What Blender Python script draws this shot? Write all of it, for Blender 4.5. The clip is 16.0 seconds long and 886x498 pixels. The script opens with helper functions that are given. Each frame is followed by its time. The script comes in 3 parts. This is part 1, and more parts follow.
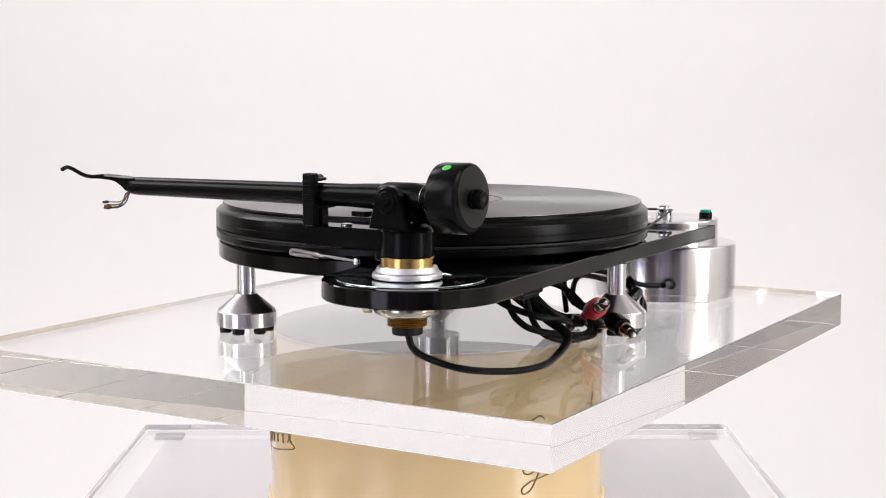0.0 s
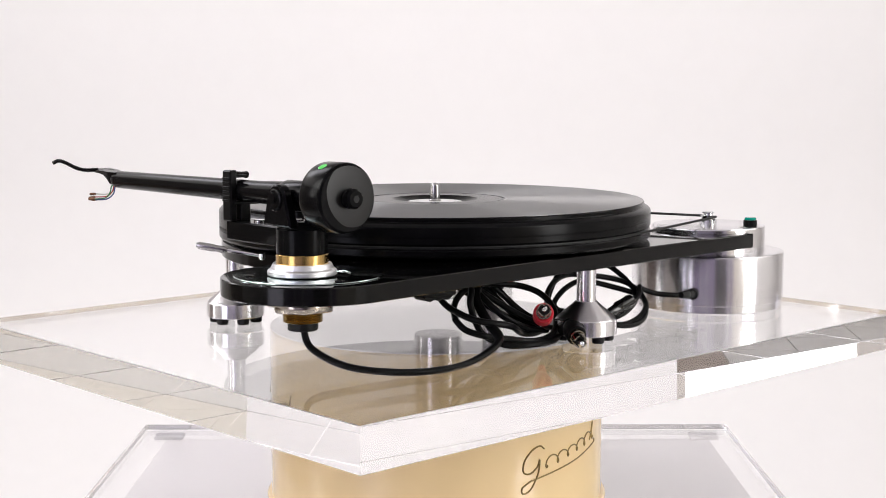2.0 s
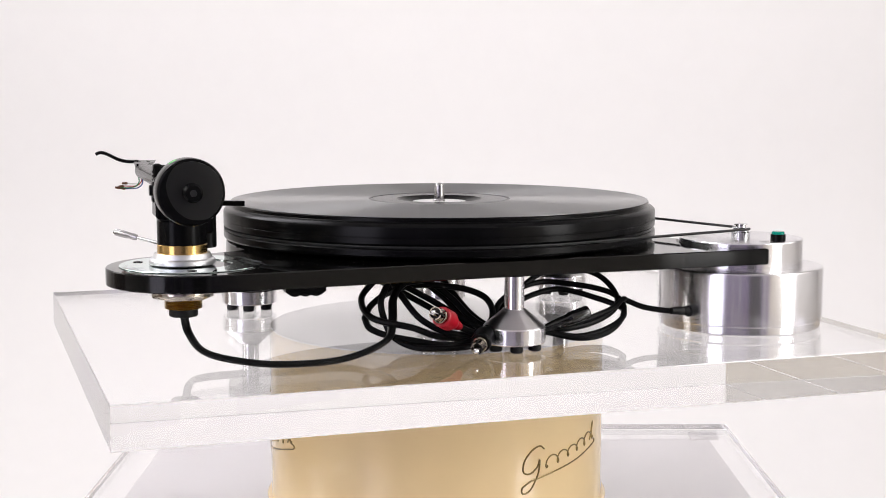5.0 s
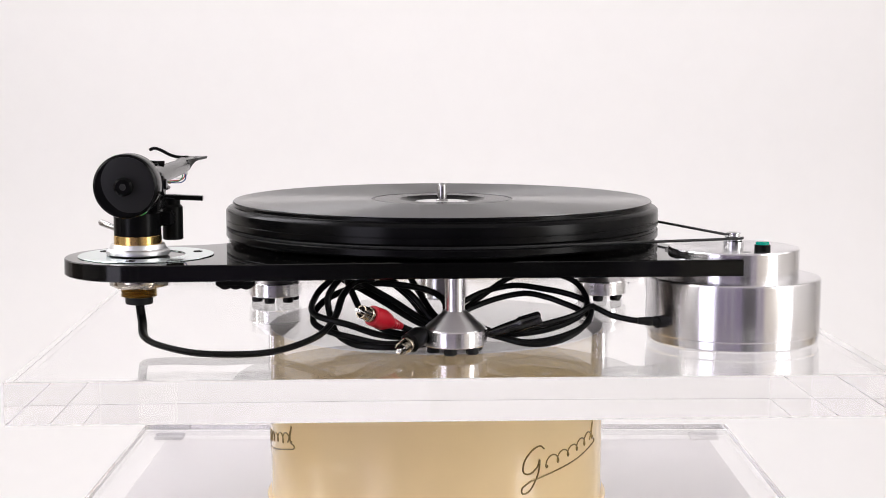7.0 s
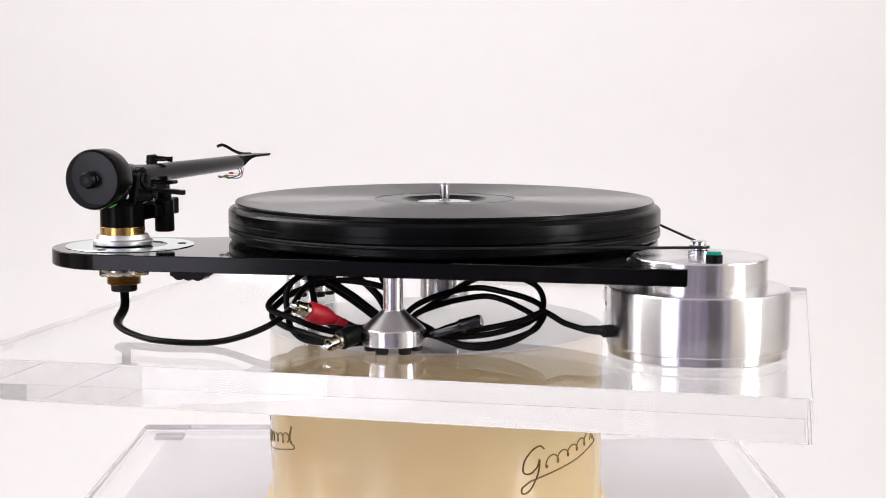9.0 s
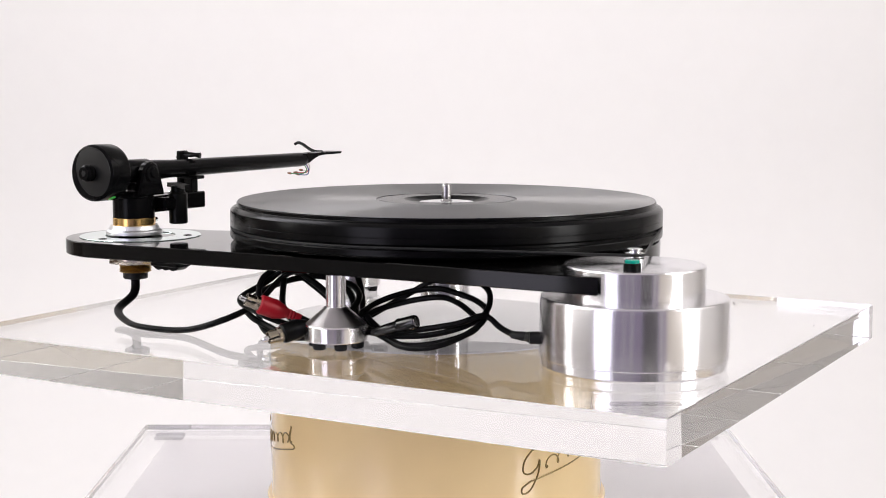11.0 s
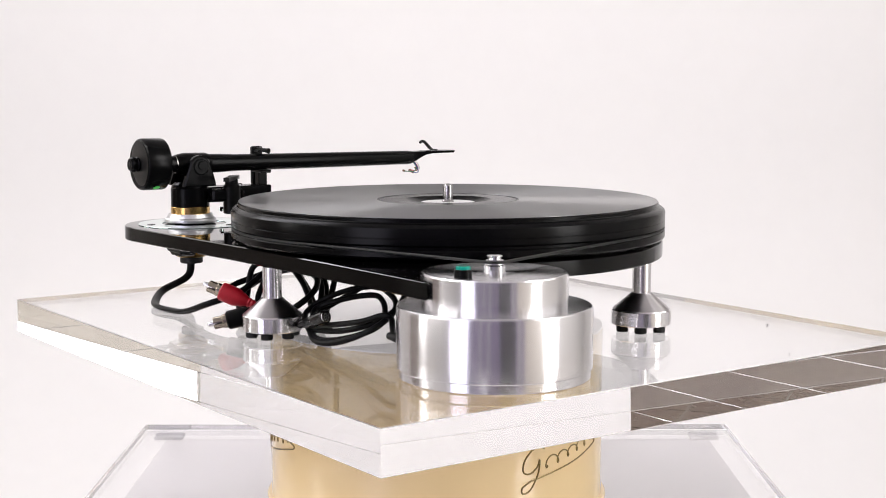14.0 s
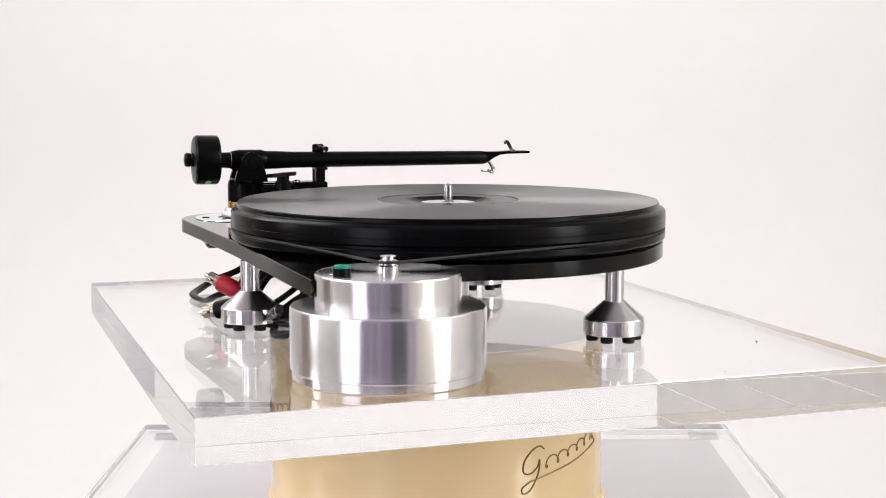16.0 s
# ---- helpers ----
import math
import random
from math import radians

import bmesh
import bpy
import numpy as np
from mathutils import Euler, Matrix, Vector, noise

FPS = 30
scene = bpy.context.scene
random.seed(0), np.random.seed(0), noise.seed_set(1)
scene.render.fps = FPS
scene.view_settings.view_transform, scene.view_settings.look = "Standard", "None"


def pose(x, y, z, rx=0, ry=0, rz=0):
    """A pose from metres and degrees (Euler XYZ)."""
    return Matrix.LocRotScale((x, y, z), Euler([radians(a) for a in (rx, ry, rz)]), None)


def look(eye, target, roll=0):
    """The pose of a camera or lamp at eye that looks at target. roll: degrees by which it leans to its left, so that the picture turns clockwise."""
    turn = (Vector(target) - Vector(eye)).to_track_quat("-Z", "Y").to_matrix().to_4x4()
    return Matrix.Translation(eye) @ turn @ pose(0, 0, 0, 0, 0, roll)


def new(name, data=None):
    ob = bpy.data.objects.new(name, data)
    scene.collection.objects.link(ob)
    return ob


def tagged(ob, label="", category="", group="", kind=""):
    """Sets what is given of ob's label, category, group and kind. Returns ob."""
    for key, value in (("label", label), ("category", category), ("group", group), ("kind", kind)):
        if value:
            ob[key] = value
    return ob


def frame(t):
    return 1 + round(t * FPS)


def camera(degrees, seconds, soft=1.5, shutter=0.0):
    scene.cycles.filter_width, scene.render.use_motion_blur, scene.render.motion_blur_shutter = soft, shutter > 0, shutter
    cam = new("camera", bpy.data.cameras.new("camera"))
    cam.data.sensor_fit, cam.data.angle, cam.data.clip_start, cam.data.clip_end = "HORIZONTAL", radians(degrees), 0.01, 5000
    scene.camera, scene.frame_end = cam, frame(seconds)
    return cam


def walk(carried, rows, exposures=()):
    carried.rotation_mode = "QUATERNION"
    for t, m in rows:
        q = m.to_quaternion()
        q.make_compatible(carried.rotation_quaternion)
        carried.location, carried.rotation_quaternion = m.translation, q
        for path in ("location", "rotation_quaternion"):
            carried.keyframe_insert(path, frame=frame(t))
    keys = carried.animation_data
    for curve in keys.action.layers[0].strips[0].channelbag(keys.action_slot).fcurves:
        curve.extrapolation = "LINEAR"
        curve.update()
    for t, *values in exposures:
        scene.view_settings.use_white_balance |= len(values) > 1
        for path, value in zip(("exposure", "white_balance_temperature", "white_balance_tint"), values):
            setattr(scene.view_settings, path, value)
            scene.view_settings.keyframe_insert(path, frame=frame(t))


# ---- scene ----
# A record player on a slowly turning acrylic slab, filmed by a camera that stands still.
CAM = pose(0, -1.02, 0.17126, 90 - 6.7212, 0, -0.2097)
cam = camera(33.84, 16.0, soft=0.95)
walk(cam, [(0, CAM), (16, CAM)])

# degrees of turn of the slab and of all that stands on it, second by second
TURN = [56.50, 48.38, 40.27, 32.16, 24.09, 16.06, 8.03, 0.0, -8.03, -16.14, -24.30, -32.50, -40.70,
        -48.88, -57.08, -65.29, -73.52]
TOP = 0.0033            # the slab's upper face
REST = TOP + 0.0002     # where things stand on it


# ---- light: a white studio with soft boxes, a strip light, a window, a light over the backdrop and added room lamps ----
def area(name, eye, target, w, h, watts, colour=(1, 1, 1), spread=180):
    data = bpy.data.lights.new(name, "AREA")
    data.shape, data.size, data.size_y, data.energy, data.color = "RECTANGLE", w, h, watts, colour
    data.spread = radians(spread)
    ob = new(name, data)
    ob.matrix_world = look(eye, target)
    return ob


scene.view_settings.exposure = 0.02
scene.cycles.max_bounces, scene.cycles.glossy_bounces, scene.cycles.transmission_bounces = 24, 16, 16   # light runs far inside clear acrylic
# high left box: added fill, raised clear of the edge reflections
area("softbox_light", (-2.10, -0.62, 1.60), (0, 0, 0.1), 1.4, 1.2, 9.5, (1, 0.99, 0.97), 130)
area("strip_light", (-2.20, -0.10, 0.95), (0, 0, 0.1), 0.4, 1.7, 9.0, (1, 0.99, 0.97))
area("softbox_light", (1.93, -1.07, 0.82), (0, 0, 0.1), 0.60, 2.2, 15.0, (1, 0.985, 0.98), 130)
area("window_light", (-1.46, -1.78, 0.55), (0, 0, 0.1), 0.78, 2.2, 8.5, (0.86, 0.83, 1.0), 130)
area("backdrop_light", (-0.30, 1.3, 2.3), (-0.30, 3.2, 0.75), 3.8, 1.2, 34, (0.989, 0.976, 0.994), 125)
area("rear_softbox_light", (-1.10, 1.00, 1.40), (0, 0, 0.1), 0.55, 0.9, 9, (0.95, 0.93, 1.0))
# unseen overhead lamps, added to brighten the walls and floor mirrored in the slab
area("added_room_light", (-4.4, 0.9, 2.45), (-4.4, 0.9, 0), 3.0, 5.8, 94, (1, 0.975, 0.94))
area("added_room_light", (4.4, -0.8, 2.45), (4.4, -0.8, 0), 3.0, 5.8, 105, (1, 0.98, 0.95))
area("added_room_light", (0, -3.0, 2.45), (0, -3.0, 0), 4.0, 1.2, 9, (0.95, 0.90, 1.0))
world = bpy.data.worlds.new("studio")
world.use_nodes = True
world.node_tree.nodes["Background"].inputs[0].default_value = (0.9, 0.88, 0.9, 1)
world.node_tree.nodes["Background"].inputs[1].default_value = 0.05
scene.world = world


# ---- materials ----
def material(name, colour, rough=0.5, metal=0.0, grain=0.0, grain_scale=200.0, bump=0.0, bump_scale=400.0,
             stretch=(1, 1, 1), rough_var=0.0, aniso=0.0, coat=0.0, ior=1.5, blotch=0.0, spec=0.5):
    m = bpy.data.materials.new(name)
    m.use_nodes = True
    nt = m.node_tree
    b = nt.nodes["Principled BSDF"]
    b.inputs["Base Color"].default_value = (*colour, 1)
    b.inputs["Roughness"].default_value = rough
    b.inputs["Metallic"].default_value = metal
    b.inputs["IOR"].default_value = ior
    b.inputs["Coat Weight"].default_value = coat
    b.inputs["Specular IOR Level"].default_value = spec
    tc = nt.nodes.new("ShaderNodeTexCoord")
    mp = nt.nodes.new("ShaderNodeMapping")
    mp.inputs["Scale"].default_value = stretch
    nt.links.new(tc.outputs["Object"], mp.inputs[0])
    fine = nt.nodes.new("ShaderNodeTexNoise")
    fine.inputs["Scale"].default_value = grain_scale
    fine.inputs["Detail"].default_value = 4
    nt.links.new(mp.outputs[0], fine.inputs[0])
    wide = nt.nodes.new("ShaderNodeTexNoise")
    wide.inputs["Scale"].default_value = 18
    wide.inputs["Detail"].default_value = 3
    nt.links.new(tc.outputs["Object"], wide.inputs[0])
    if grain or blotch:
        add = nt.nodes.new("ShaderNodeMath")
        add.operation = "MULTIPLY_ADD"
        nt.links.new(fine.outputs[0], add.inputs[0])
        add.inputs[1].default_value = 2 * grain
        w2 = nt.nodes.new("ShaderNodeMath")
        w2.operation = "MULTIPLY_ADD"
        nt.links.new(wide.outputs[0], w2.inputs[0])
        w2.inputs[1].default_value = 2 * blotch
        w2.inputs[2].default_value = 1 - grain - blotch
        nt.links.new(w2.outputs[0], add.inputs[2])
        mul = nt.nodes.new("ShaderNodeVectorMath")
        mul.operation = "SCALE"
        mul.inputs[0].default_value = colour
        nt.links.new(add.outputs[0], mul.inputs["Scale"])
        nt.links.new(mul.outputs[0], b.inputs["Base Color"])
    if rough_var:
        r = nt.nodes.new("ShaderNodeMapRange")
        r.inputs[3].default_value, r.inputs[4].default_value = max(rough - rough_var, 0.01), rough + rough_var
        nt.links.new(fine.outputs[0] if grain_scale else wide.outputs[0], r.inputs[0])
        nt.links.new(r.outputs[0], b.inputs["Roughness"])
    if bump:
        n2 = nt.nodes.new("ShaderNodeTexNoise")
        n2.inputs["Scale"].default_value = bump_scale
        nt.links.new(mp.outputs[0], n2.inputs[0])
        bp = nt.nodes.new("ShaderNodeBump")
        bp.inputs["Strength"].default_value = bump
        bp.inputs["Distance"].default_value = 0.0004
        nt.links.new(n2.outputs[0], bp.inputs["Height"])
        nt.links.new(bp.outputs[0], b.inputs["Normal"])
    if aniso:
        t = nt.nodes.new("ShaderNodeTangent")
        t.direction_type, t.axis = "RADIAL", "Z"
        b.inputs["Anisotropic Rotation"].default_value = 0.25
        nt.links.new(t.outputs[0], b.inputs["Tangent"])
        b.inputs["Anisotropic"].default_value = aniso
    return m


def glass(name, tint, rough=0.0, clear=1.0):
    m = bpy.data.materials.new(name)
    m.use_nodes = True
    b = m.node_tree.nodes["Principled BSDF"]
    b.inputs["Base Color"].default_value = (*tint, 1)
    b.inputs["Roughness"].default_value = rough
    b.inputs["IOR"].default_value = 1.49
    b.inputs["Transmission Weight"].default_value = clear
    return m


def turned(name, colour, rough, aniso, lines):
    """Metal or plastic turned on a lathe: fine rings in the colour and in the gloss."""
    m = material(name, colour, rough, 1.0, aniso=aniso)
    nt = m.node_tree
    b = nt.nodes["Principled BSDF"]
    tc = nt.nodes["Texture Coordinate"]
    sep = nt.nodes.new("ShaderNodeSeparateXYZ")
    nt.links.new(tc.outputs["Object"], sep.inputs[0])
    ln = nt.nodes.new("ShaderNodeVectorMath")
    ln.operation = "LENGTH"
    flat = nt.nodes.new("ShaderNodeCombineXYZ")
    nt.links.new(sep.outputs[0], flat.inputs[0])
    nt.links.new(sep.outputs[1], flat.inputs[1])
    nt.links.new(flat.outputs[0], ln.inputs[0])
    put = nt.nodes.new("ShaderNodeCombineXYZ")
    nt.links.new(ln.outputs["Value"], put.inputs[0])
    nt.links.new(sep.outputs[2], put.inputs[1])
    n = nt.nodes.new("ShaderNodeTexNoise")
    n.inputs["Scale"].default_value = lines
    n.inputs["Detail"].default_value = 5
    nt.links.new(put.outputs[0], n.inputs[0])
    r = nt.nodes.new("ShaderNodeMapRange")
    r.inputs[3].default_value, r.inputs[4].default_value = rough * 0.96, rough * 1.05
    nt.links.new(n.outputs[0], r.inputs[0])
    nt.links.new(r.outputs[0], b.inputs["Roughness"])
    k = nt.nodes.new("ShaderNodeMapRange")
    k.inputs[3].default_value, k.inputs[4].default_value = 0.985, 1.012
    nt.links.new(n.outputs[0], k.inputs[0])
    mul = nt.nodes.new("ShaderNodeVectorMath")
    mul.operation = "SCALE"
    mul.inputs[0].default_value = colour
    nt.links.new(k.outputs[0], mul.inputs["Scale"])
    nt.links.new(mul.outputs[0], b.inputs["Base Color"])
    return m


WHITE = material("white_studio_paint", (0.819, 0.8015, 0.800), 0.8, blotch=0.015, grain=0.0)
ROOM = material("lilac_grey_room_paint", (0.33, 0.28, 0.43), 0.8, blotch=0.05)
CREAM_WALL = material("cream_wall_paint", (0.80, 0.75, 0.68), 0.8, blotch=0.04)
DARK_PANEL = material("dark_grey_panel", (0.07, 0.065, 0.075), 0.7, blotch=0.05)
GREY_WALL = material("grey_wall_paint", (0.74, 0.70, 0.68), 0.8, blotch=0.04)
GREY_TILE = material("grey_floor_tile", (0.56, 0.56, 0.57), 0.35, grain=0.12, grain_scale=25, blotch=0.2)
BROWN_PANEL = material("brown_panel_laminate", (0.25, 0.205, 0.185), 0.6, grain=0.15, grain_scale=12, blotch=0.2)
CEIL = material("white_ceiling_paint", (0.75, 0.74, 0.74), 0.8, blotch=0.03)
TILE = material("brown_floor_tile", (0.20, 0.145, 0.115), 0.14, grain=0.25, grain_scale=30, blotch=0.2)
CREAM_TILE = material("cream_floor_tile", (0.80, 0.76, 0.71), 0.5, grain=0.06, grain_scale=30, blotch=0.06)
GROUT = material("pale_grout", (0.44, 0.41, 0.38), 0.8, grain=0.1)
CLEAR = glass("clear_acrylic", (0.985, 0.985, 0.985))
HAZY = glass("hazy_polished_edge", (0.97, 0.966, 0.964), 0.0)
WORN = glass("worn_arris", (0.97, 0.966, 0.964), 0.45)
PLATE_CLEAR = glass("clear_acrylic_base", (0.97, 0.965, 0.975))
GLOSSY = material("black_gloss_acrylic", (0.0018, 0.0018, 0.0018), 0.035, spec=0.45, rough_var=0.02, grain_scale=90)
SAWN = material("satin_black_sawn_edge", (0.0025, 0.0025, 0.0025), 0.12, spec=0.24, rough_var=0.02, grain_scale=40)
ACETAL = turned("black_turned_acetal", (0.0022, 0.0022, 0.0025), 0.24, 0.5, 900)
ACETAL.node_tree.nodes["Principled BSDF"].inputs["Specular IOR Level"].default_value = 0.10
ACETAL.node_tree.nodes["Principled BSDF"].inputs["Metallic"].default_value = 0.0
# same acetal for the platter's top; part of its sheen is put into the colour
ACETAL_TOP = turned("sheen_toned_black_acetal", (0.018, 0.018, 0.0195), 0.30, 1.0, 900)
ACETAL_TOP.node_tree.nodes["Principled BSDF"].inputs["Specular IOR Level"].default_value = 1.0
ACETAL_TOP.node_tree.nodes["Principled BSDF"].inputs["Metallic"].default_value = 0.0
ACETAL_TOP.node_tree.nodes["Principled BSDF"].inputs["IOR"].default_value = 1.8
SATIN = material("satin_black_coating", (0.0035, 0.0035, 0.0038), 0.20, spec=0.085, rough_var=0.03, grain_scale=60)
DULL = material("dull_dark_grey_coating", (0.007, 0.007, 0.007), 0.36, spec=0.35, blotch=0.15, rough_var=0.05, grain_scale=150)
PLASTIC = material("black_moulded_plastic", (0.004, 0.004, 0.004), 0.30, spec=0.10, rough_var=0.05, grain_scale=80)
SHINY = material("shiny_black_plastic", (0.006, 0.006, 0.006), 0.10, spec=0.6, rough_var=0.03, grain_scale=80)
RUBBER = material("black_rubber", (0.008, 0.008, 0.008), 0.5, spec=0.3, bump=0.15, bump_scale=1500)
CABLE = material("black_cable_sheath", (0.006, 0.006, 0.006), 0.33, spec=0.11, rough_var=0.08, grain_scale=300, bump=0.1, bump_scale=700)
ALU = turned("turned_aluminium", (0.80, 0.79, 0.81), 0.24, 0.86, 1500)
ALU_CONE = turned("dark_turned_aluminium", (0.52, 0.50, 0.51), 0.30, 0.7, 1800)
CHROME = material("polished_chrome", (0.74, 0.74, 0.75), 0.12, 1.0, rough_var=0.04)
SATIN_STEEL = material("satin_steel", (0.42, 0.41, 0.41), 0.24, 1.0, rough_var=0.06)
FROSTED = material("frosted_aluminium", (0.74, 0.74, 0.76), 0.42, 1.0, rough_var=0.04, grain_scale=300)
BRASS = turned("turned_brass", (0.72, 0.47, 0.17), 0.24, 0.5, 1500)
OLD_BRASS = turned("dull_brass_thread", (0.42, 0.30, 0.12), 0.30, 0.4, 1200)
NICKEL = material("nickel_plate", (0.50, 0.46, 0.40), 0.18, 1.0, rough_var=0.06)
PLUG_METAL = material("tarnished_nickel", (0.34, 0.30, 0.24), 0.20, 1.0, rough_var=0.06)
MIRROR = material("polished_plate", (0.74, 0.86, 0.84), 0.06, 1.0, rough_var=0.02)
RED = material("red_plastic", (0.44, 0.004, 0.016), 0.4, grain=0.15, grain_scale=600, bump=0.08)
GREEN = material("green_paint_dot", (0.05, 0.62, 0.07), 0.4, grain=0.08)
TEAL = material("teal_translucent_plastic", (0.0, 0.30, 0.22), 0.12, grain=0.1)
CREAM = material("cream_enamel", (0.92, 0.69, 0.36), 0.16, blotch=0.03, grain=0.02, grain_scale=60, coat=0.5)
DRUM_TOP = material("white_rotating_top", (0.86, 0.84, 0.83), 0.5, blotch=0.06)
BRONZE = material("bronze_swash_paint", (0.24, 0.16, 0.045), 0.3, 0.5, grain=0.2, grain_scale=300)
PALE = material("white_label_disc", (0.72, 0.71, 0.72), 0.3, blotch=0.04)
WIRE_RED = material("red_wire", (0.40, 0.03, 0.03), 0.4)
WIRE_WHITE = material("white_wire", (0.55, 0.53, 0.5), 0.4)
WIRE_GREEN = material("green_wire", (0.03, 0.16, 0.06), 0.4)
WIRE_BLUE = material("blue_wire", (0.04, 0.07, 0.22), 0.4)
CLIP_BROWN = material("dull_brown_copper", (0.16, 0.08, 0.05), 0.35, 0.8, rough_var=0.05)
PEDESTAL = material("pale_lilac_laminate", (0.60, 0.565, 0.575), 0.35, blotch=0.03)
PAD_GREY = material("grey_rubber", (0.30, 0.29, 0.30), 0.6, blotch=0.05)
PAD_CLEAR = material("pale_silicone", (0.60, 0.57, 0.58), 0.5, blotch=0.04)
DIRT = material("dark_grit", (0.05, 0.05, 0.06), 0.8)

# ---- mesh helpers; all shapes are given in the slab's space, metres ----
MOVERS = []
HOME = {}


def thing(name, base, label, category, moves=True, group=""):
    ob = new(name)
    ob.empty_display_size = 0.02
    ob.location = base
    HOME[ob] = Vector(base)
    tagged(ob, label, category, group)
    if moves:
        MOVERS.append((ob, Vector(base)))
    return ob


def part(name, bm, mat, parent, label=""):
    """Links a bmesh as one mesh object under a thing or under a part."""
    home = HOME[parent] if parent else Vector()
    bmesh.ops.translate(bm, verts=bm.verts, vec=-home)
    bmesh.ops.recalc_face_normals(bm, faces=bm.faces)
    for e in bm.edges:
        if len(e.link_faces) == 2 and e.calc_face_angle(0) > radians(24):
            e.smooth = False
    for f in bm.faces:
        f.smooth = len(f.verts) < 5
    me = bpy.data.meshes.new(name)
    bm.to_mesh(me)
    bm.free()
    me.materials.append(mat)
    ob = new(name, me)
    ob.parent = parent
    HOME[ob] = home
    if label:
        tagged(ob, label)
    return ob


def lathe(profile, c=(0, 0), seg=72, axis=None):
    """A turned solid from (radius, height) pairs round a vertical axis at c; axis: a matrix that places it instead."""
    bm = bmesh.new()
    rings = []
    profile = list(profile)
    if profile[0][0] < 1e-6 and abs(profile[0][1] - profile[1][1]) < 1e-7:
        profile.pop(0)
    if profile[-1][0] < 1e-6 and abs(profile[-1][1] - profile[-2][1]) < 1e-7:
        profile.pop()
    for r, z in profile:
        if r < 1e-6:
            rings.append([bm.verts.new((0, 0, z))])
        else:
            rings.append([bm.verts.new((r * math.cos(2 * math.pi * i / seg), r * math.sin(2 * math.pi * i / seg), z)) for i in range(seg)])
    for a, b in zip(rings, rings[1:]):
        for i in range(seg):
            j = (i + 1) % seg
            if len(a) == 1 and len(b) > 1:
                bm.faces.new((a[0], b[i], b[j]))
            elif len(b) == 1 and len(a) > 1:
                bm.faces.new((a[i], a[j], b[0]))
            elif len(a) > 1:
                bm.faces.new((a[i], a[j], b[j], b[i]))
    if len(rings[0]) > 1:
        bm.faces.new(rings[0])
    if len(rings[-1]) > 1:
        bm.faces.new(rings[-1])
    m = axis if axis is not None else Matrix.Translation((c[0], c[1], 0))
    bmesh.ops.transform(bm, matrix=m, verts=bm.verts)
    return bm


def ring(profile, c, seg=72):
    """A turned ring: the profile closes on itself."""
    bm = bmesh.new()
    rows = [[bm.verts.new((c[0] + r * math.cos(2 * math.pi * i / seg), c[1] + r * math.sin(2 * math.pi * i / seg), z)) for i in range(seg)] for r, z in profile]
    for a, b in zip(rows, rows[1:] + rows[:1]):
        for i in range(seg):
            j = (i + 1) % seg
            bm.faces.new((a[i], a[j], b[j], b[i]))
    return bm


def along(a, b):
    """A matrix that takes the z axis from a towards b."""
    a, b = Vector(a), Vector(b)
    return Matrix.Translation(a) @ (b - a).to_track_quat("Z", "Y").to_matrix().to_4x4()


def rod(a, b, radii, seg=28):
    """A turned solid between a and b: radii as (fraction, radius)."""
    n = (Vector(b) - Vector(a)).length
    return lathe([(0, radii[0][0] * n)] + [(r, f * n) for f, r in radii] + [(0, radii[-1][0] * n)], seg=seg, axis=along(a, b))


def block(x0, x1, y0, y1, z0, z1, bevel=0.0008, m=None):
    bm = bmesh.new()
    bmesh.ops.create_cube(bm, size=1)
    for v in bm.verts:
        v.co = ((x0 + x1) / 2 + v.co.x * (x1 - x0), (y0 + y1) / 2 + v.co.y * (y1 - y0), (z0 + z1) / 2 + v.co.z * (z1 - z0))
    if bevel:
        bmesh.ops.bevel(bm, geom=list(bm.edges), offset=bevel, segments=1, affect="EDGES")
    if m is not None:
        bmesh.ops.transform(bm, matrix=m, verts=bm.verts)
    return bm


def prism(outline, z0, z1, bevel=0.0007):
    bm = bmesh.new()
    low = [bm.verts.new((x, y, z0)) for x, y in outline]
    high = [bm.verts.new((x, y, z1)) for x, y in outline]
    n = len(low)
    bm.faces.new(low)
    bm.faces.new(high)
    for i in range(n):
        bm.faces.new((low[i], low[(i + 1) % n], high[(i + 1) % n], high[i]))
    bmesh.ops.recalc_face_normals(bm, faces=bm.faces)
    if bevel:
        rims = [e for e in bm.edges if abs(e.verts[0].co.z - e.verts[1].co.z) < 1e-7]
        bmesh.ops.bevel(bm, geom=rims, offset=bevel, segments=1, affect="EDGES")
    return bm


def spline(points, n=10):
    """A smooth path through the points."""
    p = [Vector(q) for q in points]
    p = [2 * p[0] - p[1]] + p + [2 * p[-1] - p[-2]]
    out = []
    for a, b, c, d in zip(p, p[1:], p[2:], p[3:]):
        for i in range(n):
            t = i / n
            out.append(0.5 * (2 * b + (c - a) * t + (2 * a - 5 * b + 4 * c - d) * t * t + (3 * b - a - 3 * c + d) * t ** 3))
    out.append(p[-2])
    return out


